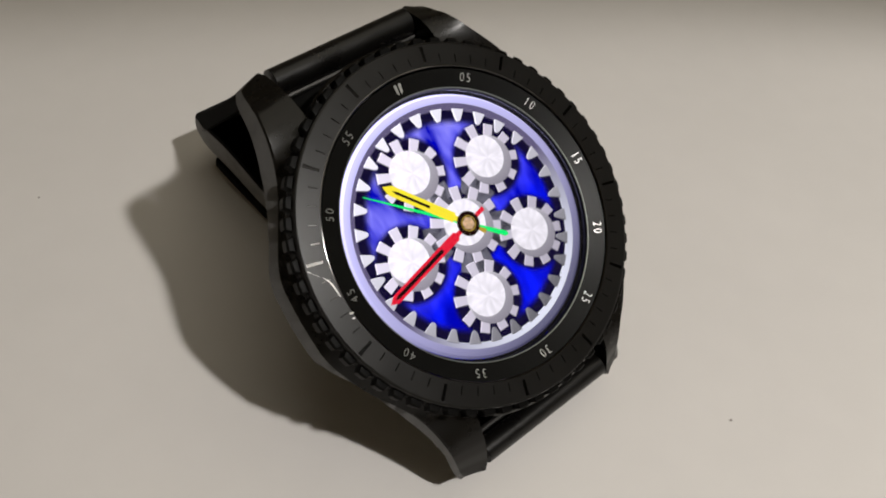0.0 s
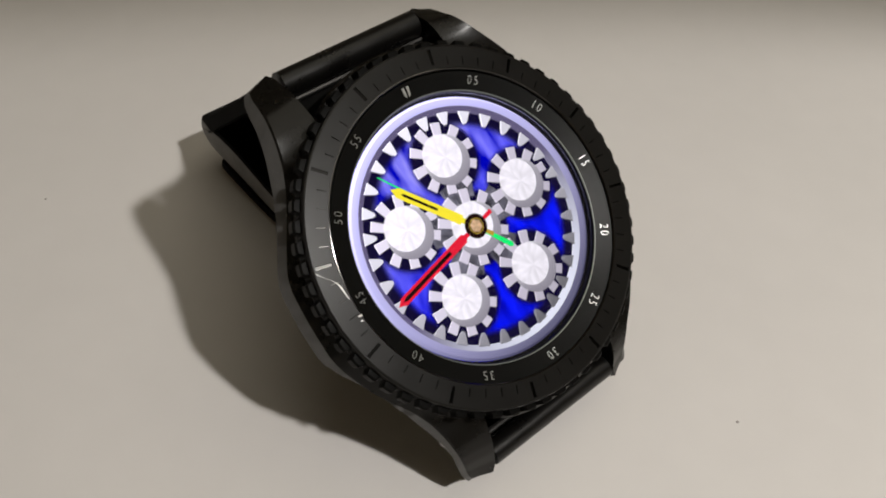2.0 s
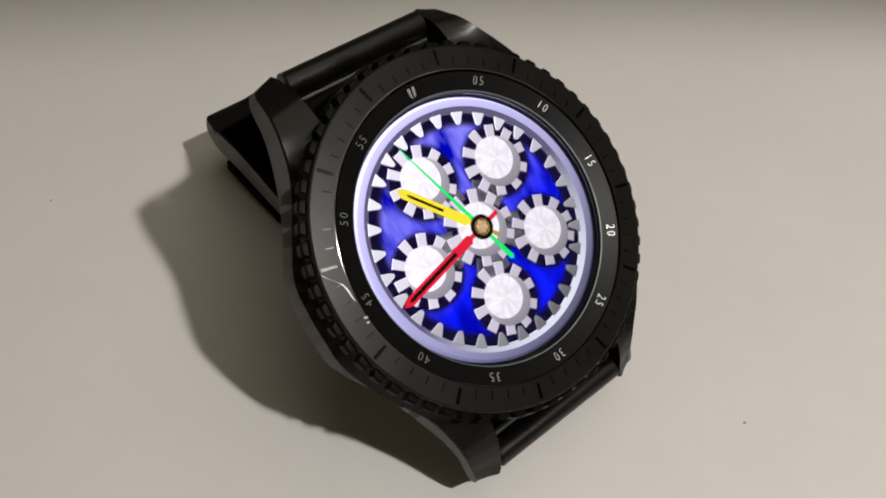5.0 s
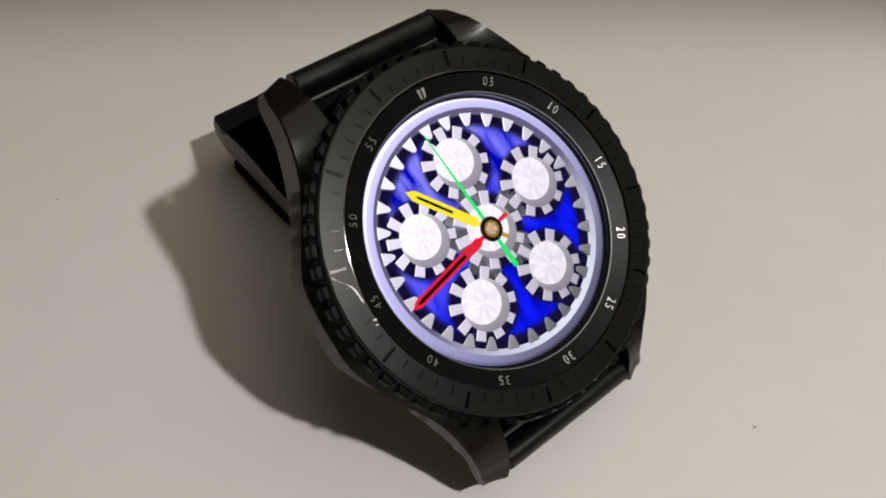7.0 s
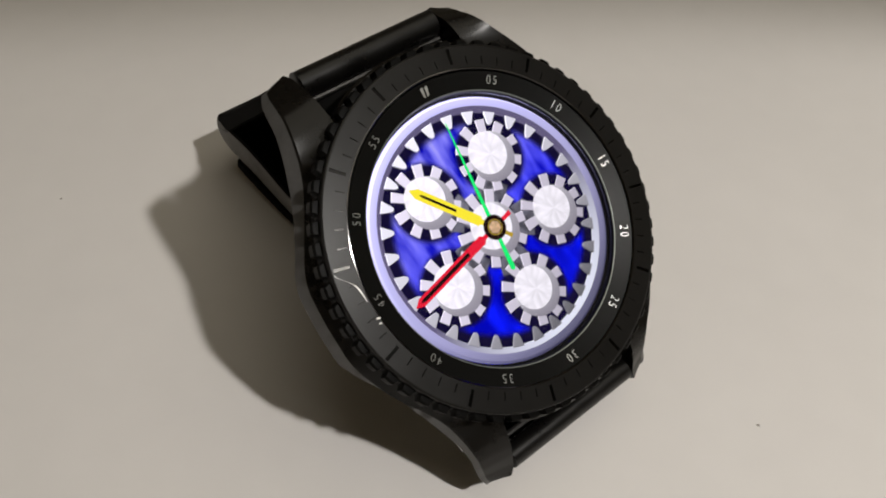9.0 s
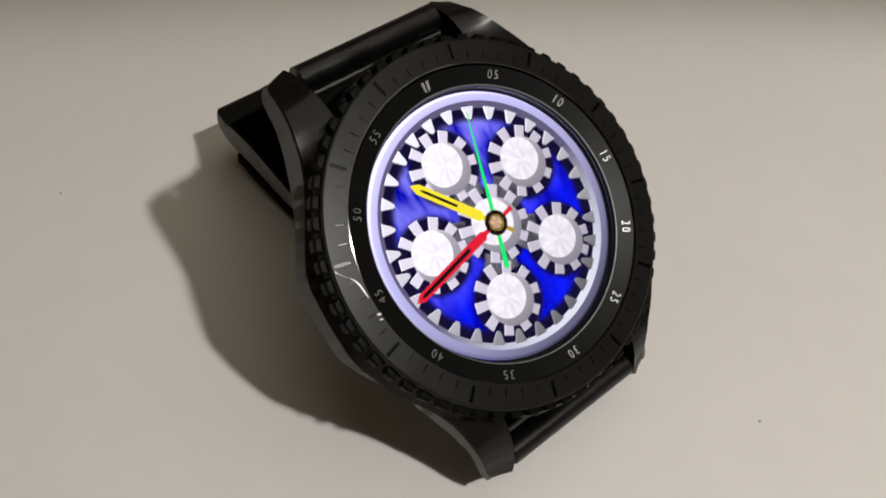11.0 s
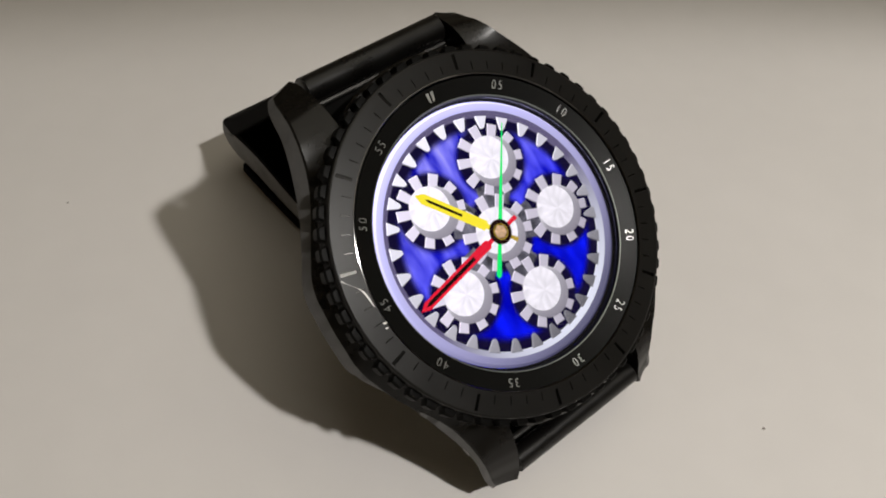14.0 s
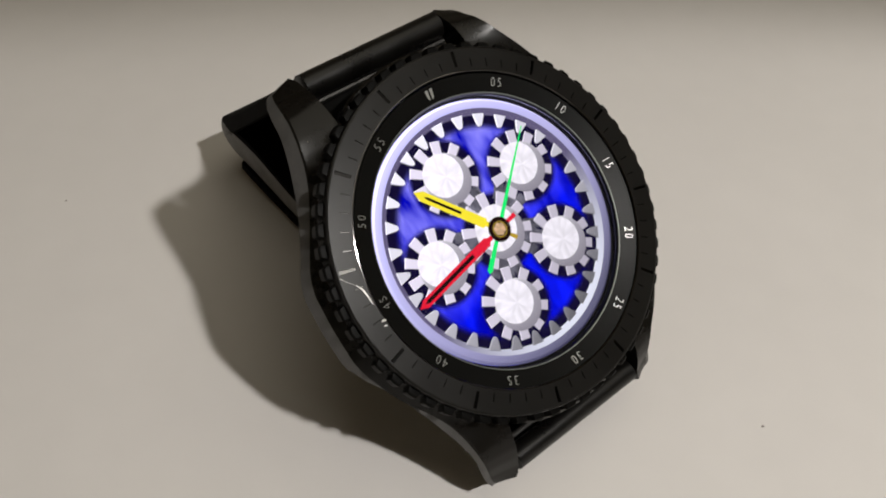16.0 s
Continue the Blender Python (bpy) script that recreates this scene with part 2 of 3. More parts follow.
def prism(bm, outline, z0, z1, mat=0, side=None, grow=0.0):
    """A plate with that outline of (x, y); its top may shrink by grow towards its middle."""
    cx = sum(p[0] for p in outline) / len(outline)
    cy = sum(p[1] for p in outline) / len(outline)
    low = [bm.verts.new((x, y, z0)) for x, y in outline]
    top = [bm.verts.new((cx + (x - cx) * (1 - grow), cy + (y - cy) * (1 - grow), z1)) for x, y in outline]
    for k in range(len(low)):
        j = (k + 1) % len(low)
        bm.faces.new((low[k], low[j], top[j], top[k])).material_index = mat if side is None else side
    bm.faces.new(top).material_index = mat
    bm.faces.new(low[::-1]).material_index = mat if side is None else side


def loft(bm, sections, mat=0, ends=True, mats=None):
    rows = [[bm.verts.new(p) for p in s] for s in sections]
    for a, b in zip(rows, rows[1:]):
        for k in range(len(a)):
            j = (k + 1) % len(a)
            bm.faces.new((a[k], a[j], b[j], b[k])).material_index = mats[k] if mats else mat
    if ends:
        for row in (rows[0], rows[-1][::-1]):
            bm.faces.new(row).material_index = mat


def bend(points, steps=8):
    """A smooth line through the points (Catmull-Rom)."""
    p = [points[0], *points, points[-1]]
    line = []
    for k in range(1, len(p) - 2):
        a, b, c, d = (Vector(q) for q in p[k - 1:k + 3])
        for s in range(steps):
            t = s / steps
            line.append(0.5 * (2 * b + (c - a) * t + (2 * a - 5 * b + 4 * c - d) * t * t + (3 * b - a - 3 * c + d) * t ** 3))
    return line + [Vector(points[-1])]


# ---- the room and the table ----
def slab(name, lo, hi, mat, parent=None, kind="", label="", bevel=0.0):
    bm = bmesh.new()
    bmesh.ops.create_cube(bm, size=1)
    for v in bm.verts:
        v.co = [(lo[k] + hi[k]) / 2 + v.co[k] * (hi[k] - lo[k]) for k in range(3)]
        v.co /= U
    if bevel:
        bmesh.ops.bevel(bm, geom=bm.edges[:], offset=bevel / U, segments=3, affect="EDGES")
    ob = part(name, bm, mat, parent, label)
    return tagged(ob, kind=kind)


slab("floor", (-1.6, -1.6, -0.80), (1.9, 1.8, -0.75), FLOOR, kind="structure")
slab("ceiling", (-1.6, -1.6, 1.65), (1.9, 1.8, 1.70), WALL, kind="structure")
slab("wall_north", (-1.6, 1.8, -0.80), (1.9, 1.86, 1.70), WALL, kind="structure")
slab("wall_south", (-1.6, -1.66, -0.80), (1.9, -1.6, 1.70), WALL, kind="structure")
slab("wall_east", (1.9, -1.66, -0.80), (1.96, 1.86, 1.70), WALL, kind="structure")
slab("wall_west", (-1.66, -1.66, -0.80), (-1.6, 1.86, 1.70), WALL, kind="structure")

table = tagged(new("table"), "pale greige table with a smooth satin top", "table")
table.location = (0, 0.1, -0.75)


def table_part(name, lo, hi, bevel):
    ob = slab(name, lo, hi, TABLE, bevel=bevel)
    ob.parent = table
    ob.matrix_parent_inverse = Matrix.Translation((0, -0.1, 0.75))
    return ob


table_part("tabletop", (-0.6, -0.35, -0.03), (0.7, 0.55, 0.0), 0.004)
for tx in (-0.56, 0.61):
    for ty in (-0.31, 0.46):
        table_part("leg", (tx, ty, -0.75), (tx + 0.05, ty + 0.05, -0.031), 0.003)

# ---- the watch ----
watch = tagged(new("smartwatch"), "black steel smartwatch with lit gear display, propped on its closed strap", "smartwatch")
watch.matrix_world = WATCH


def case_body():
    bm = bmesh.new()
    rings = lathe(bm, [(19.0, -4.2), (20.5, -3.0), (22.9, -3.0), (23.2, -3.4), (22.9, -6.4), (22.2, -9.0), (20.0, -11.2), (17.0, -12.6), (8.0, -13.3)], 96)
    cap(bm, rings[-1])
    cap(bm, rings[0][::-1])
    # fuller between the lugs, where it closes the gap below the bezel
    for v in bm.verts:
        full = min(1.0, max(0.0, (abs(v.co.y) / max(1.0, math.hypot(v.co.x, v.co.y)) - 0.84) / 0.09))
        if v.co.z > -8:
            v.co.x, v.co.y = v.co.x * (1 + 0.062 * full), v.co.y * (1 + 0.062 * full)
    return part("case", bm, CASE, watch, "matte black steel case")


# half-width of the case's side at steps from the middle to the lug's tip
FLANK = ((0.0, 25.0), (0.15, 24.8), (0.25, 23.9), (0.36, 22.2), (0.46, 20.7), (0.56, 19.5), (0.68, 18.4), (0.80, 17.5), (0.90, 16.8), (0.96, 16.2), (1.0, 15.5))


def flank_x(s):
    s = abs(s)
    for (a, xa), (b, xb) in zip(FLANK, FLANK[1:]):
        if s <= b:
            return xa + (xb - xa) * (s - a) / (b - a)
    return FLANK[-1][1]


# the upper edge of the grey facet and the inner edge of the lug's top, by steps towards the tip
EDGE_Q = (0.0, 0.2, 0.3, 0.4, 0.5, 0.6, 0.7, 0.8, 0.86, 0.9, 0.96, 1.0)
EDGE_X = (24.5, 24.2, 22.5, 20.7, 19.0, 17.8, 17.1, 16.6, 16.2, 15.9, 15.5, 15.0)
EDGE_Z = (-5.3, -5.4, -5.5, -5.6, -5.5, -5.2, -4.9, -4.9, -5.6, -6.3, -8.1, -9.4)
EDGE_X_BUTTONS = (24.5, 24.2, 23.2, 22.2, 21.3, 20.2, 18.6, 16.2, 15.1, 14.9, 14.8, 14.2)
# on the upper lug of the button side the top dips inwards and its outer edge stands higher
EDGE_Z_BUTTONS = (-5.3, -5.4, -5.5, -5.5, -5.4, -5.3, -5.0, -4.5, -4.4, -5.0, -7.5, -9.3)
INNER_Z_BUTTONS = (-3.1, -3.1, -3.1, -3.2, -3.5, -3.7, -4.5, -5.5, -5.6, -6.1, -8.0, -9.3)
INNER_Z = (-3.1, -3.1, -3.1, -3.2, -3.8, -4.4, -4.7, -4.9, -5.6, -6.2, -8.1, -9.3)


def case_side(sign):
    """One side of the case with its two lugs: a sloping top, a grey outer facet and an undercut."""
    bm = bmesh.new()
    sections = []
    for k in range(-60, 61):
        s = math.sin(math.pi / 2 * k / 60)
        q = abs(s)
        yo, yi = 28.2 * s, 29.2 * s
        xe, ze, zi = (float(np.mean(np.interp([max(0, q - 0.05), q, q + 0.05], EDGE_Q, row)))
                      for row in ((EDGE_X, EDGE_Z, INNER_Z) if sign < 0 else (EDGE_X_BUTTONS, EDGE_Z, INNER_Z) if s < 0
                                  else (EDGE_X_BUTTONS, EDGE_Z_BUTTONS, INNER_Z_BUTTONS)))
        if sign > 0 and s < 0:
            xe -= 0.5 * min(1.0, max(0.0, (q - 0.6) / 0.2))
        xo = max(flank_x(s), xe + 0.7) if sign < 0 else xe + 0.8
        if sign < 0 and s < -0.5:
            xo -= 0.6 * min(1.0, (q - 0.5) / 0.25) * min(1.0, (1 - q) / 0.15)
        zi += 1.4 * math.exp(-((q - 0.62) / 0.15) ** 2) if sign < 0 else 0.0
        xi = max(11.4, math.sqrt(max(0.0, 22.4 ** 2 - yi * yi)))
        xi = min(xi, xe - 1.4)
        # the facet is narrow at the waist below the middle, broad on the lugs and runs out at their tips
        waist = math.exp(-((q - 0.42) / 0.16) ** 2) * (0.15 if s > 0 else 1.0)
        run_out = max(0.0, (q - 0.86) / 0.14) ** 1.5
        xe += waist * (0.5 if s > 0 else 1.0)
        zl = min(ze - 0.15, ze - (2.1 if s > -0.2 else 1.3) + 1.3 * waist + 1.3 * run_out)
        zb = min(-9.6 - 0.9 * q, zi - 1.7)
        ym = (yo + yi) / 2
        ring = [
            (sign * xi, yi, zi), (sign * (xi * 0.4 + (xe - 0.3) * 0.6), yi * 0.35 + yo * 0.65, zi * 0.35 + ze * 0.65 + (0.1 if sign < 0 else 0.0)),
            (sign * (xe - 0.25), yo, ze + 0.14), (sign * xe, yo, ze - 0.10),
            (sign * xo, yo, zl), (sign * (xo - 0.5), yo, zl - 0.5), (sign * (xi + 0.8), ym, zb), (sign * xi, yi, zb + 0.5)]
        # rounded tips
        keep = 1 - 0.22 * max(0.0, (q - 0.95) / 0.05) ** 2
        mid = [sum(v[n] for v in ring) / len(ring) for n in (0, 2)]
        sections.append([(mid[0] + (x - mid[0]) * keep, y, mid[1] + (z - mid[1]) * keep) for x, y, z in ring])
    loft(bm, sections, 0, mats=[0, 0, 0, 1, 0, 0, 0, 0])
    return part("case_side", bm, [CASE, FACET], watch, "black case side with grey outer facet", flat_angle=24)


# the bezel's top: nearly flat, falling a little outwards
TOP_IN, TOP_OUT = (20.22, -0.366), (23.05, -0.47)


def top_z(r):
    return TOP_IN[1] + (r - TOP_IN[0]) * (TOP_OUT[1] - TOP_IN[1]) / (TOP_OUT[0] - TOP_IN[0])


# engraved grooves, one every six degrees, every fifth one long and broad: half-width in degrees, inner and outer radius
def groove(k):
    return (0.62, 20.75, 22.85) if k % 5 == 0 else (0.19, 20.6, 21.75)


def bezel_ring():
    bm = bmesh.new()
    lathe(bm, [TOP_IN, (20.11, -0.35), (20.05, -0.42), (20.05, -0.75), (20.05, -1.7), (23.2, -1.7), (23.36, -1.55), (23.36, -0.75), (23.27, -0.56), TOP_OUT],
          240, [1, 1, 2, 2, 2, 3, 3, 0, 0])
    # the top, left open where the grooves lie
    angles, cut = [], {}
    for k in range(60):
        w, r0, r1 = groove(k)
        a = 14 + 6 * k
        cut[len(angles)] = (r0, r1)
        angles += [a - w, a + w, a + 2, a + 4]
    radii = [TOP_IN[0], 20.6, 20.75, 21.75, 22.85, TOP_OUT[0]]
    grid = [[bm.verts.new((*polar(r, a), top_z(r))) for a in angles] for r in radii]
    for n, (lo, hi) in enumerate(zip(grid, grid[1:])):
        for k in range(len(angles)):
            if k in cut and cut[k][0] <= radii[n] and radii[n + 1] <= cut[k][1]:
                continue
            j = (k + 1) % len(angles)
            bm.faces.new((lo[k], lo[j], hi[j], hi[k]))
    ring = part("bezel", bm, [BEZEL, CHAMFER, GROOVE, KNURL], watch, "gunmetal rotating bezel with engraved marks")
    # scalloped rim below the top: broad lands with round notches
    bm = bmesh.new()
    outline = []
    for k in range(60):
        mid = 6 * (k + 0.5)
        outline += [(24.22, mid - 1.55), (24.28, mid - 0.8), (24.28, mid + 0.8), (24.22, mid + 1.55)]
        outline += [(24.22 - 0.82 * math.sin(math.pi * u / 6) ** 0.8, mid + 3 - 1.3 * math.cos(math.pi * u / 6)) for u in range(1, 6)]
    rows = []
    for scale, z in ((0.95, -2.9), (1.0, -2.9), (1.0, -1.55), (0.990, -1.33), (0.955, -1.3)):
        rows.append([bm.verts.new((*polar(r * scale, a), z)) for r, a in outline])
    for n, (a, b) in enumerate(zip(rows, rows[1:])):
        for k in range(len(a)):
            j = (k + 1) % len(a)
            bm.faces.new((a[k], a[j], b[j], b[k])).material_index = 0
    part("knurled_edge", bm, [KNURL], ring, "black grip edge with round notches", flat_angle=40)
    return ring


def number_ring():
    bm = bmesh.new()
    lathe(bm, [(17.45, -0.85), (17.52, -0.42), (17.66, -0.33), (17.7, -0.32), (19.88, 0.225), (19.98, 0.16), (19.98, -1.6), (17.45, -1.6)], 180, [0, 2, 0, 0, 0, 0, 0, 0], closed=True)
    ring = part("number_ring", bm, [RING, CHAMFER, HAIRLINE], watch, "glossy black ring with printed numerals")
    bm = bmesh.new()
    lathe(bm, [(17.45, -0.9), (17.45, -1.6), (17.1, -1.97), (17.1, -2.3), (19.5, -2.3)], 120)
    part("inner_wall", bm, GROOVE, watch)
    return ring


body = case_body()
sides = [case_side(-1), case_side(1)]
bezel = bezel_ring()
for ob in (body, *sides, bezel):
    ob.location = Vector((-0.02, 0.13, 0.9)) * U
numbers = number_ring()

# each groove is a shallow trough with sloping walls
def mark_mesh(k):
    w, r0, r1 = groove(k)
    bm = bmesh.new()
    rim = [bm.verts.new((*polar(r, a), top_z(r))) for r, a in ((r0, -w), (r0, w), (r1, w), (r1, -w))]
    low = [bm.verts.new((*polar(r, a), top_z(r) - 0.03 - 0.07 * (r - r0))) for r, a in ((r0 + 0.04, -w * 0.8), (r0 + 0.04, w * 0.8), (r1 - 0.04, w * 0.8), (r1 - 0.04, -w * 0.8))]
    for n in range(4):
        j = (n + 1) % 4
        bm.faces.new((rim[n], rim[j], low[j], low[n])).material_index = 1
    bm.faces.new(low)
    return part("minute_mark", bm, [MARK, GROOVE], bezel, smooth=False)


# a curved scratch across the slope, its bright reflection put into the colour
bm = bmesh.new()
path = bend([(22.9, 282.5, 0), (22.2, 280.8, 0), (21.4, 279.2, 0), (20.85, 277.2, 0), (20.6, 274.5, 0), (20.47, 271.5, 0)], 5)
strip = []
for k, (r, a, _) in enumerate(path):
    w = 0.04 + 0.09 * math.sin(math.pi * k / (len(path) - 1))
    z = top_z(r) + 0.012
    x0, y0 = polar(r - w, a - 0.25)
    x1, y1 = polar(r + w, a + 0.25)
    strip.append([(x0, y0, z + 0.005), (x1, y1, z + 0.005), (x1, y1, z - 0.06), (x0, y0, z - 0.06)])
loft(bm, strip)
part("scratch_gleam", bm, GLEAM, bezel, "curved scratch on the bezel with its gleam coloured in")
# two small glints on the bezel's inner edge, put in as pale pieces
for a, r, w in ((265.1, 20.36, 0.20), (263.4, 20.52, 0.14)):
    bm = bmesh.new()
    loft(bm, [[(x + y * 0.3, r + y, top_z(r + y) + z) for y, z in ((-w * 1.3, 0.0), (-w, 0.03), (w, 0.05), (w * 1.3, 0.0), (w, -0.05), (-w, -0.05))]
              for x in (-w * 0.6, -w * 0.2, w * 0.3, w * 0.6)])
    edge_glint = part("edge_glint", bm, GLEAM, bezel, "bright glint on the bezel edge")
    edge_glint.rotation_euler.z = -radians(a)

marks = [mark_mesh(0), mark_mesh(1)]
for k, ob in enumerate(marks):
    ob.rotation_euler.z = -radians(14 + 6 * k)
for k in range(2, 60):
    ob = new("minute_mark", marks[0 if k % 5 == 0 else 1].data)
    ob.parent = bezel
    ob.rotation_euler.z = -radians(14 + 6 * k)


# printed numerals, tops outwards
def digit(char, a, dx):
    curve = bpy.data.curves.new("digit", "FONT")
    curve.body, curve.align_x, curve.align_y = char, "CENTER", "CENTER"
    curve.size, curve.extrude, curve.offset, curve.resolution_u = 1.5 * U, 0.012 * U, -0.028 * U, 3
    shape = new("digit", curve)
    mesh = bpy.data.meshes.new_from_object(shape.evaluated_get(bpy.context.evaluated_depsgraph_get()))
    bpy.data.objects.remove(shape)
    mesh.transform(Matrix.Diagonal((0.92, 1.12, 1, 1)))
    bm = bmesh.new()
    bm.from_mesh(mesh)
    bmesh.ops.remove_doubles(bm, verts=bm.verts, dist=0.000001)
    bm.to_mesh(mesh)
    bm.free()
    mesh.materials.clear()
    mesh.materials.append(PRINT)
    ob = new("digit", mesh)
    ob.parent = numbers
    tilt, r = math.degrees(math.atan2(0.65, 2.4)), 18.85
    ob.matrix_basis = pose(0, 0, 0, 0, 0, -a) @ pose(dx * U, r * U, (-0.32 + (r - 17.7) * 0.65 / 2.4 + 0.02) * U, tilt, 0, 0)
    return tagged(ob, "printed pale grey digit " + char)


for k in range(1, 12):
    for n, char in enumerate("%02d" % (5 * k)):
        digit(char, 30 * k, (n - 0.5) * 0.94)
for sx in (-1, 1):
    bm = bmesh.new()
    loft(bm, [[(sx * 0.14, 18.15, -0.17), (sx * 0.44, 18.4, -0.10), (sx * 0.44, 18.4, -0.28), (sx * 0.14, 18.15, -0.35)],
              [(sx * 0.15, 19.45, 0.175), (sx * 0.55, 19.45, 0.175), (sx * 0.55, 19.45, 0.0), (sx * 0.15, 19.45, 0.0)]])
    part("twelve_mark", bm, PRINT, numbers, smooth=False)

# ---- the display and what it shows ----
Z0 = -2.0
bm = bmesh.new()
cap(bm, lathe(bm, [(17.3, Z0 - 0.25), (17.3, Z0)], 96)[-1])
screen = part("display", bm, BLUE, watch, "lit display with deep blue ground and turning gears")
# the ring gear's soft shadow on the display, drawn as a dark band
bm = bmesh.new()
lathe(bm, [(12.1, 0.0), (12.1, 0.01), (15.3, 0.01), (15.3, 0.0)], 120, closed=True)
border = part("drawn_rim_shadow", bm, SOFT_RIM, screen)
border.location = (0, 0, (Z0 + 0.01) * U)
bm = bmesh.new()
lathe(bm, [(15.05, Z0 + 0.02), (15.12, Z0 + 0.10), (15.85, Z0 + 0.60), (16.1, Z0 + 0.66), (16.75, Z0 + 0.66), (17.08, Z0 + 0.45), (17.08, Z0 + 0.02)], 150, [0, 0, 1, 1, 2, 2, 2], closed=True)
part("display_rim", bm, [RIM, RIM_FLAT, RIM_FLAT], screen, "pale lavender rim of the drawn gear train", flat_angle=14)


def tooth(a, r0, r1, w0, w1, nip=0.0):
    """Outline of a tooth that stands on radius r0 and ends on r1."""
    ux, uy = polar(1, a)
    vx, vy = uy, -ux
    side = [(r0, w0), (r0 + (r1 - r0) * 0.82, w1 + (w0 - w1) * 0.18), (r1, w1 - nip)]
    left = [(ux * r - vx * w / 2, uy * r - vy * w / 2) for r, w in side]
    right = [(ux * r + vx * w / 2, uy * r + vy * w / 2) for r, w in side]
    return left + right[::-1]


def ring_gear():
    bm = bmesh.new()
    for k in range(30):
        prism(bm, tooth(12 * k, 15.3, 13.5, 1.75, 0.55, 0.2), Z0 + 0.06, Z0 + 0.30, grow=0.10)
    return part("ring_gear", bm, TOOTH, watch, "thirty pale inward teeth of the drawn ring gear", smooth=False)


def small_gear(name, label, z, tip=4.72):
    """A ten-toothed gear about its own middle."""
    bm = bmesh.new()
    for k in range(10):
        prism(bm, tooth(36 * k, 2.6, tip, 1.12, 1.36, 0.0), z, z + 0.16, grow=0.07)
    gear = part(name, bm, GEAR, watch, label, smooth=False)
    return gear


def gear_disc(parent, z, r=2.9):
    """The raised round boss on a gear: a leaning bevel and a flat brushed top."""
    bm = bmesh.new()
    low, mid, top = [], [], []
    for k in range(56):
        x, y = polar(1, 360 * k / 56)
        low.append(bm.verts.new((x * (r + 0.45) + 0.24, y * (r + 0.45) - 0.32, z)))
        mid.append(bm.verts.new((x * (r - 0.1) - 0.28, y * (r - 0.1) + 0.34, z + 0.34)))
    for k in range(56):
        j = (k + 1) % 56
        bm.faces.new((low[k], low[j], mid[j], mid[k])).material_index = 1
    bm.faces.new(mid)
    bm.faces.new(low[::-1]).material_index = 1
    boss = part("boss", bm, [DISC, BEVEL], parent, "white brushed round boss", flat_angle=35)
    # the gear's soft shadow on the display, drawn as a dark disc
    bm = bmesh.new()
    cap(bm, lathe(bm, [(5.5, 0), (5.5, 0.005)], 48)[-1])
    under = part("drawn_gear_shadow", bm, SOFT, boss, "soft dark blue shadow drawn under the gear")
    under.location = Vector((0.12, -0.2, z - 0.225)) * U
    return boss


ring_teeth = ring_gear()
sun = small_gear("sun_gear", "pale ten-toothed middle gear on the display", Z0 + 0.14, 5.05)
planets = [small_gear("planet_gear", "pale ten-toothed gear circling the middle", Z0 + 0.16) for _ in range(5)]
sun_boss = gear_disc(watch, Z0 + 0.30, 3.1)
planet_bosses = [gear_disc(watch, Z0 + 0.32) for _ in range(5)]

bm = bmesh.new()
for k in range(5):
    prism(bm, tooth(72 * k, 3.0, 9.5, 2.4, 1.5), Z0 + 0.10, Z0 + 0.115)
for k in range(10):
    prism(bm, tooth(36 * k + 18, 4.0, 6.2, 1.5, 1.3), Z0 + 0.10, Z0 + 0.13)
rear = part("rear_gear", bm, REAR, watch, "grey rear gear behind the bright ones", smooth=False)


def pointer(name, mats, outline, slot, tail, label, z):
    """A watch pointer along y with a dark slot and a short tail."""
    bm = bmesh.new()
    prism(bm, outline, z, z + 0.05)
    if slot:
        prism(bm, slot, z + 0.05, z + 0.06, 1)
    if tail:
        prism(bm, tail, z, z + 0.05, 2 if len(mats) > 2 else 0)
    return part(name, bm, mats, watch, label, smooth=False)


hour = pointer("hour_pointer", [YELLOW, INK, AMBER], [(-0.30, 1.2), (0.30, 1.2), (0.34, 2.0), (0.66, 2.1), (0.66, 11.2), (0.0, 12.3), (-0.66, 11.2), (-0.66, 2.1), (-0.34, 2.0)],
               [(-0.17, 5.6), (0.17, 5.6), (0.17, 10.4), (0, 10.9), (-0.17, 10.4)], [(-0.3, -2.7), (0.3, -2.7), (0.2, -1.2), (-0.2, -1.2)],
               "yellow pointed hour pointer with dark slot", Z0 + 0.68)
minute = pointer("minute_pointer", [RED, INK, RED], [(-0.25, 1.2), (0.25, 1.2), (0.30, 2.2), (0.62, 2.5), (0.58, 14.2), (0.0, 15.2), (-0.58, 14.2), (-0.62, 2.5), (-0.30, 2.2)],
                 [(-0.24, 5.2), (0.24, 5.2), (0.24, 13.7), (0, 14.3), (-0.24, 13.7)], [(-0.3, -3.1), (0.3, -3.1), (0.24, -1.2), (-0.24, -1.2)],
                 "red pointed minute pointer with dark slot", Z0 + 0.74)
second = pointer("second_pointer", [GREEN], [(-0.30, 0.0), (0.30, 0.0), (0.06, 14.4), (-0.06, 14.4)], None,
                 [(-0.36, -5.6), (0.0, -5.95), (0.36, -5.6), (0.20, 0.0), (-0.20, 0.0)], "thin green second pointer", Z0 + 0.62)

bm = bmesh.new()
cap(bm, lathe(bm, [(1.62, Z0 + 0.78), (1.55, Z0 + 0.86), (1.1, Z0 + 0.86), (1.05, Z0 + 0.88)], 48, [0, 0, 0])[-1])
hub = part("hub", bm, INK, screen, "black round hub")
bm = bmesh.new()
lathe(bm, [(0.92, Z0 + 0.882), (0.98, Z0 + 0.892), (1.04, Z0 + 0.882)], 40)
part("hub_ring", bm, AMBER, screen)
bm = bmesh.new()
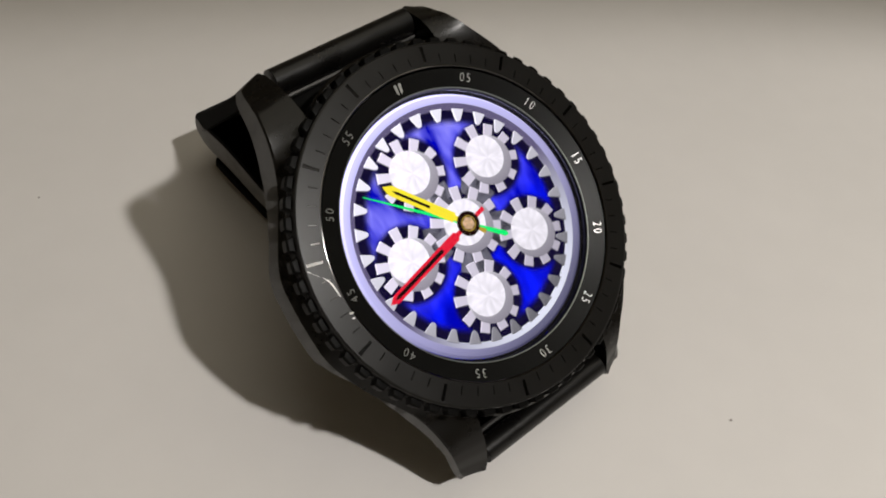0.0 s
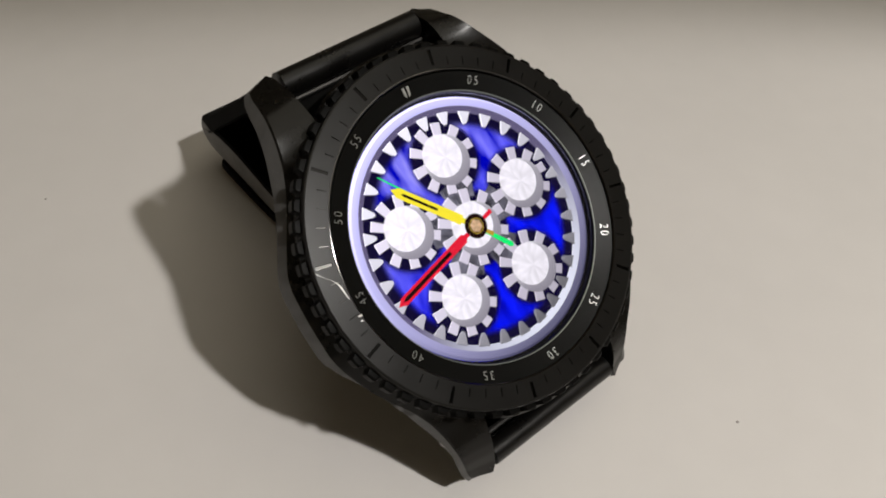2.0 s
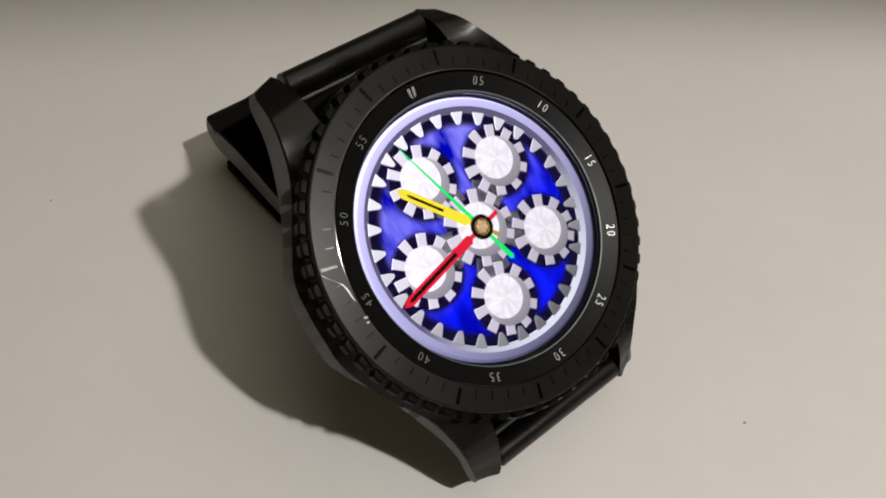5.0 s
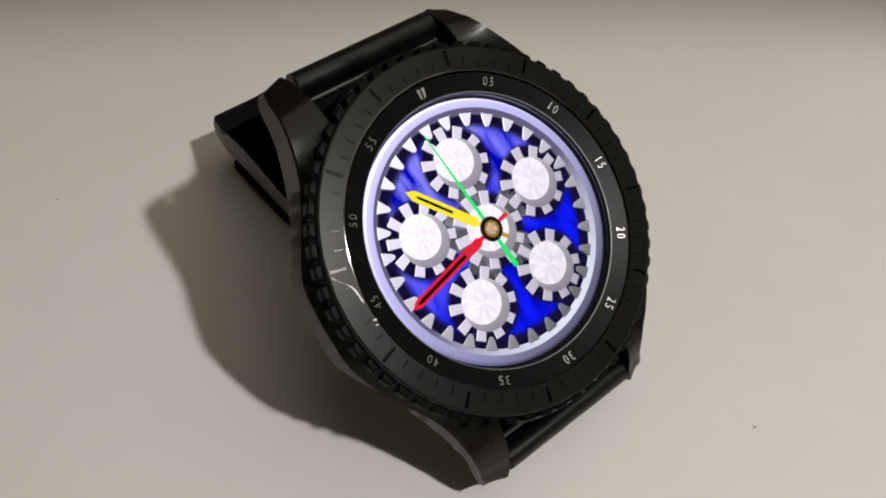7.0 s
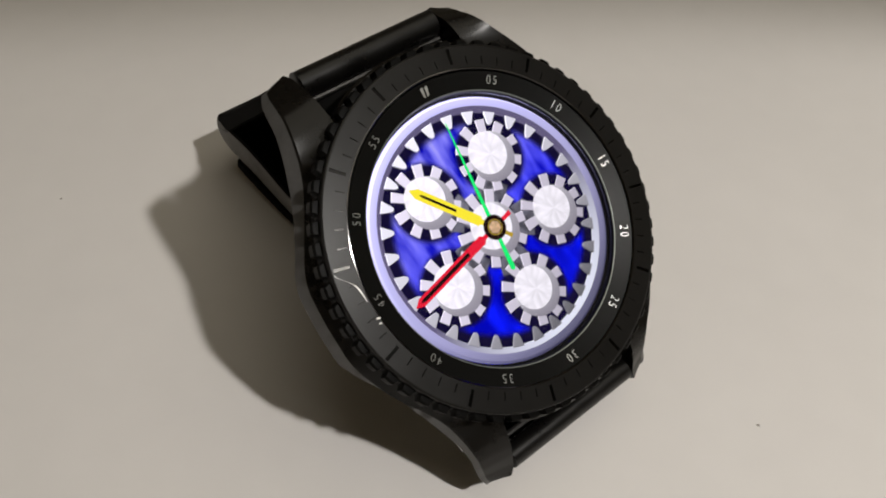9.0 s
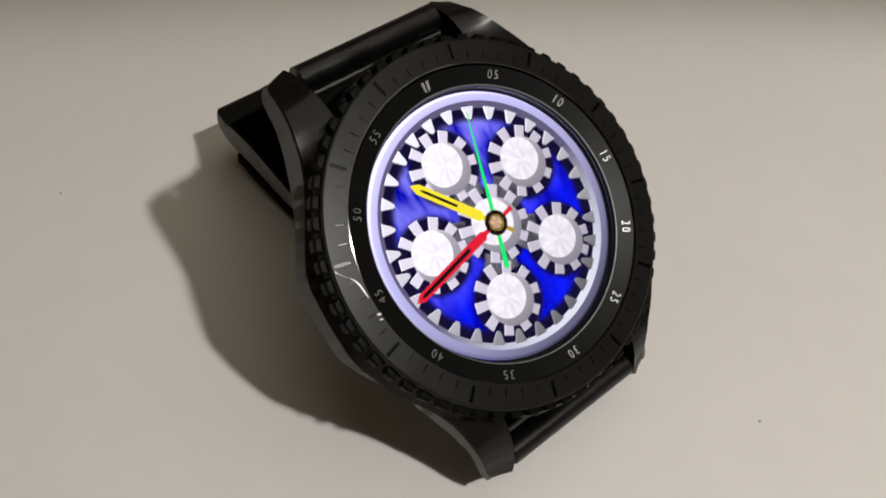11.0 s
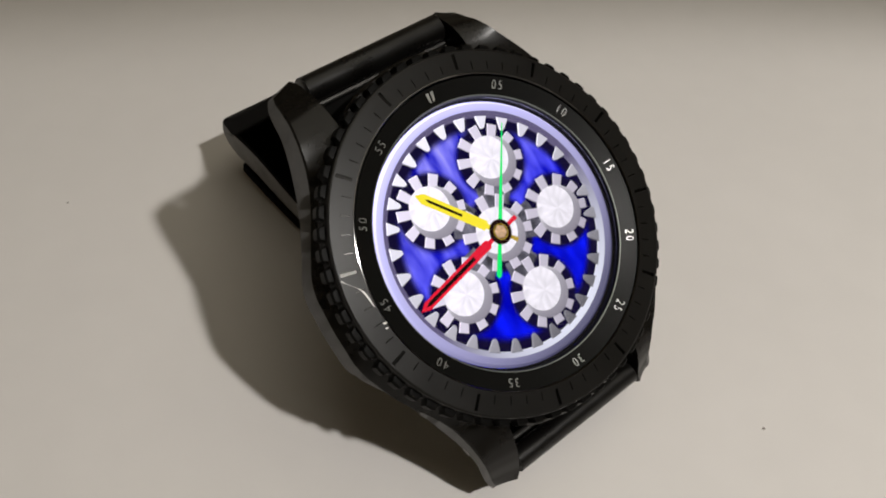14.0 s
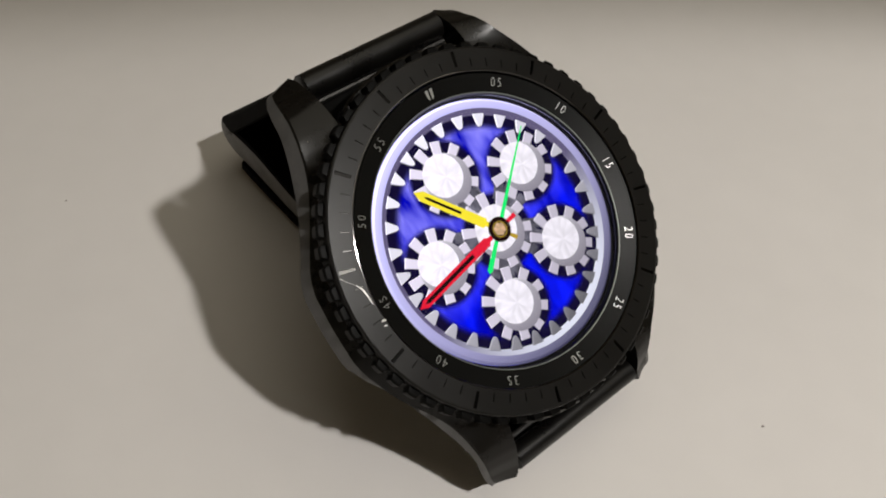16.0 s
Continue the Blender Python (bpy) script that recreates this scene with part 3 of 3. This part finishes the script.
cap(bm, lathe(bm, [(0.9, Z0 + 0.88), (0.82, Z0 + 0.93), (0.5, Z0 + 0.95)], 6)[-1])
part("hub_nut", bm, GOLD, screen, "gold six-sided nut", smooth=False)

bm = bmesh.new()
cap(bm, lathe(bm, [(17.4, -0.98), (17.4, -0.92)], 120)[-1])
pane = part("cover_glass", bm, GLASS, watch, "clear cover glass")
pane.visible_shadow = False


# ---- strap ----
def band(name, line, half, shift, thick, label, mats=(DULL, EDGE), bare=0.0):
    """A strap laid along points (y, z): half-width and sideways shift as functions of 0 to 1 along it."""
    bm = bmesh.new()
    sections = []
    for k, p in enumerate(line):
        q = k / (len(line) - 1)
        d = (line[min(k + 1, len(line) - 1)] - line[max(k - 1, 0)]).normalized()
        nx, nz = -d[1], d[0]
        w, s, t = half(q), shift(q), thick(q) / 2
        prof = [(-w, -t * 0.8), (-w, t * 0.8), (-w + 0.3, t), (w - 0.3, t), (w, t * 0.8), (w, -t * 0.8), (w - 0.3, -t), (-w + 0.3, -t)]
        sections.append([(s + x, p[0] + nx * h, p[1] + nz * h) for x, h in prof])
    loft(bm, sections, 0, mats=[1, 0, 0, 0, 1, 0, 0, 0])
    bm.faces.ensure_lookup_table()
    # edges of the first stretch keep the faces' black, not the lit grey
    for f in bm.faces[:int(bare * len(line)) * 8]:
        f.material_index = 0
    return part(name, bm, list(mats), watch, label, flat_angle=40)


def table_z(y, d):
    """The height, in the watch's frame, of what lies d above the table at y."""
    return -13.39 - 0.8726 * (y + 30) + d / 0.7534


def bar_wrap(sign, label):
    bm = bmesh.new()
    rings = []
    for k in range(20):
        a = 2 * math.pi * k / 20
        r, mid = (1.85, 27.4) if sign > 0 else (1.65, -26.95)
        rings.append((mid + r * math.cos(a), -8.2 + r * math.sin(a)))
    loft(bm, [[(x, y, z) for y, z in rings] for x in (-10.9, -10.5, 10.5, 10.9)])
    wrap = part("strap_loop", bm, STRAP, watch, label)
    bm = bmesh.new()
    loft(bm, [[(x, 25.2 * sign + 0.45 * math.cos(a), (-8.9 if sign > 0 else -10.6) + 0.45 * math.sin(a)) for a in (2 * math.pi * k / 10 for k in range(10))] for x in (-11.6, 11.6)])
    part("spring_bar", bm, STEEL, watch)
    # added black filler that keeps the gap beside the strap roll dark
    bm = bmesh.new()
    reach = 26.8 if sign > 0 else -23.6
    prism(bm, [(-11.6, 17.0 * sign), (11.6, 17.0 * sign), (11.6, reach), (-11.6, reach)], -11.4, -9.4)
    part("gap_filler", bm, DULL, watch, smooth=False)


bar_wrap(1, "black strap end rolled round its bar")
bar_wrap(-1, "black strap end rolled round its bar")
upper = bend([(27.2, -9.2), (28.6, -16.0), (30.6, -28.0), (32.4, -42.0), (33.8, -52.0), (34.2, -55.6), (32.2, -56.6), (26.2, -52.2), (17.0, -46.8), (4.0, -38.0), (-6.0, table_z(-6.0, 4.0)), (-16.0, table_z(-16.0, 2.2)), (-22.0, table_z(-22.0, 1.4)), (-26.2, table_z(-26.2, 2.4)), (-27.7, -11.0), (-27.0, -8.8)], 6)
band("strap", upper, lambda q: 10.8 - 2.6 * min(1.0, 12 * q, 4 * (1 - q)), lambda q: 2.6 * min(1.0, 12 * q, 4 * (1 - q)), lambda q: 2.6 + 3.2 * math.exp(-((q - 0.45) / 0.13) ** 2), "black leather strap closed into a loop", bare=0.34)
tail = bend([(29.0, table_z(29.0, 4.2)), (25.0, table_z(25.0, 3.2)), (14.0, table_z(14.0, 2.0)), (0.0, table_z(0.0, 1.6)), (-12.0, table_z(-12.0, 1.2))], 6)
band("strap_tail", tail, lambda q: 8.6 * min(1.0, 0.55 + q * 4), lambda q: 3.0, lambda q: 2.2, "black leather strap tail with rounded end", (DULL, DULL))


# ---- specks on the table ----
def speck(x, y, r, label):
    bm = bmesh.new()
    bmesh.ops.create_icosphere(bm, subdivisions=2, radius=r / U)
    for v in bm.verts:
        v.co *= 1 + 0.35 * noise.noise(v.co * (U / r) * 1.7)
        v.co.z = v.co.z * 0.55 + 0.5 * r / U
        v.co.y *= 0.8
    ob = part("speck", bm, DUST, label=label)
    ob.location = (x, y, 0)
    return tagged(ob, category="speck", group="specks on the table")


speck(0.0360, -0.0089, 0.00022, "tiny dark dust speck on the pale table")
speck(-0.0701, 0.0347, 0.00020, "tiny dark dust speck on the pale table")


# ---- what moves: the drawn gear train and the pointers ----
def motions():
    carrier, ring0 = -21.0, 4.4
    rate_c, rate_r = 13.68, 29.65
    steps = [0.4 * k for k in range(41)]

    def ring_angle(t):
        return ring0 + rate_r * t

    def planet_angle(t, k):
        phi = carrier + 72 * k + rate_c * t
        # the ring's teeth sit in the planet's gaps: three turns of the planet to one of the ring
        return phi, phi + 3 * (ring_angle(t) - phi) + 18

    def sun_angle(t):
        phi, own = planet_angle(t, 0)
        return 2 * phi + 198 - own

    walk(ring_teeth, [(t, pose(0, 0, 0, 0, 0, -ring_angle(t))) for t in steps])
    walk(sun, [(t, pose(0, 0, 0, 0, 0, -sun_angle(t))) for t in steps])
    walk(rear, [(t, pose(0, 0, 0, 0, 0, -(carrier + rate_c * t))) for t in steps])
    for k in range(5):
        rows, boss_rows = [], []
        for t in steps:
            phi, own = planet_angle(t, k)
            x, y = polar(9.5 * U, phi)
            rows.append((t, pose(x, y, 0, 0, 0, -own)))
            boss_rows.append((t, pose(x, y, 0)))
        walk(planets[k], rows)
        walk(planet_bosses[k], boss_rows)
    walk(hour, [(0, pose(0, 0, 0, 0, 0, -319.3)), (16, pose(0, 0, 0, 0, 0, -319.45))])
    walk(minute, [(0, pose(0, 0, 0, 0, 0, -256.6)), (16, pose(0, 0, 0, 0, 0, -258.2))])
    ticks = [(0.0, pose(0, 0, 0, 0, 0, -310.6))]
    for k in range(16):
        ticks.append((k + 0.034, pose(0, 0, 0, 0, 0, -(310.6 + 6 * k))))
        ticks.append((k + 0.1, pose(0, 0, 0, 0, 0, -(316.6 + 6 * k))))
    ticks.append((16.0, pose(0, 0, 0, 0, 0, -(310.6 + 96))))
    walk(second, ticks)


motions()
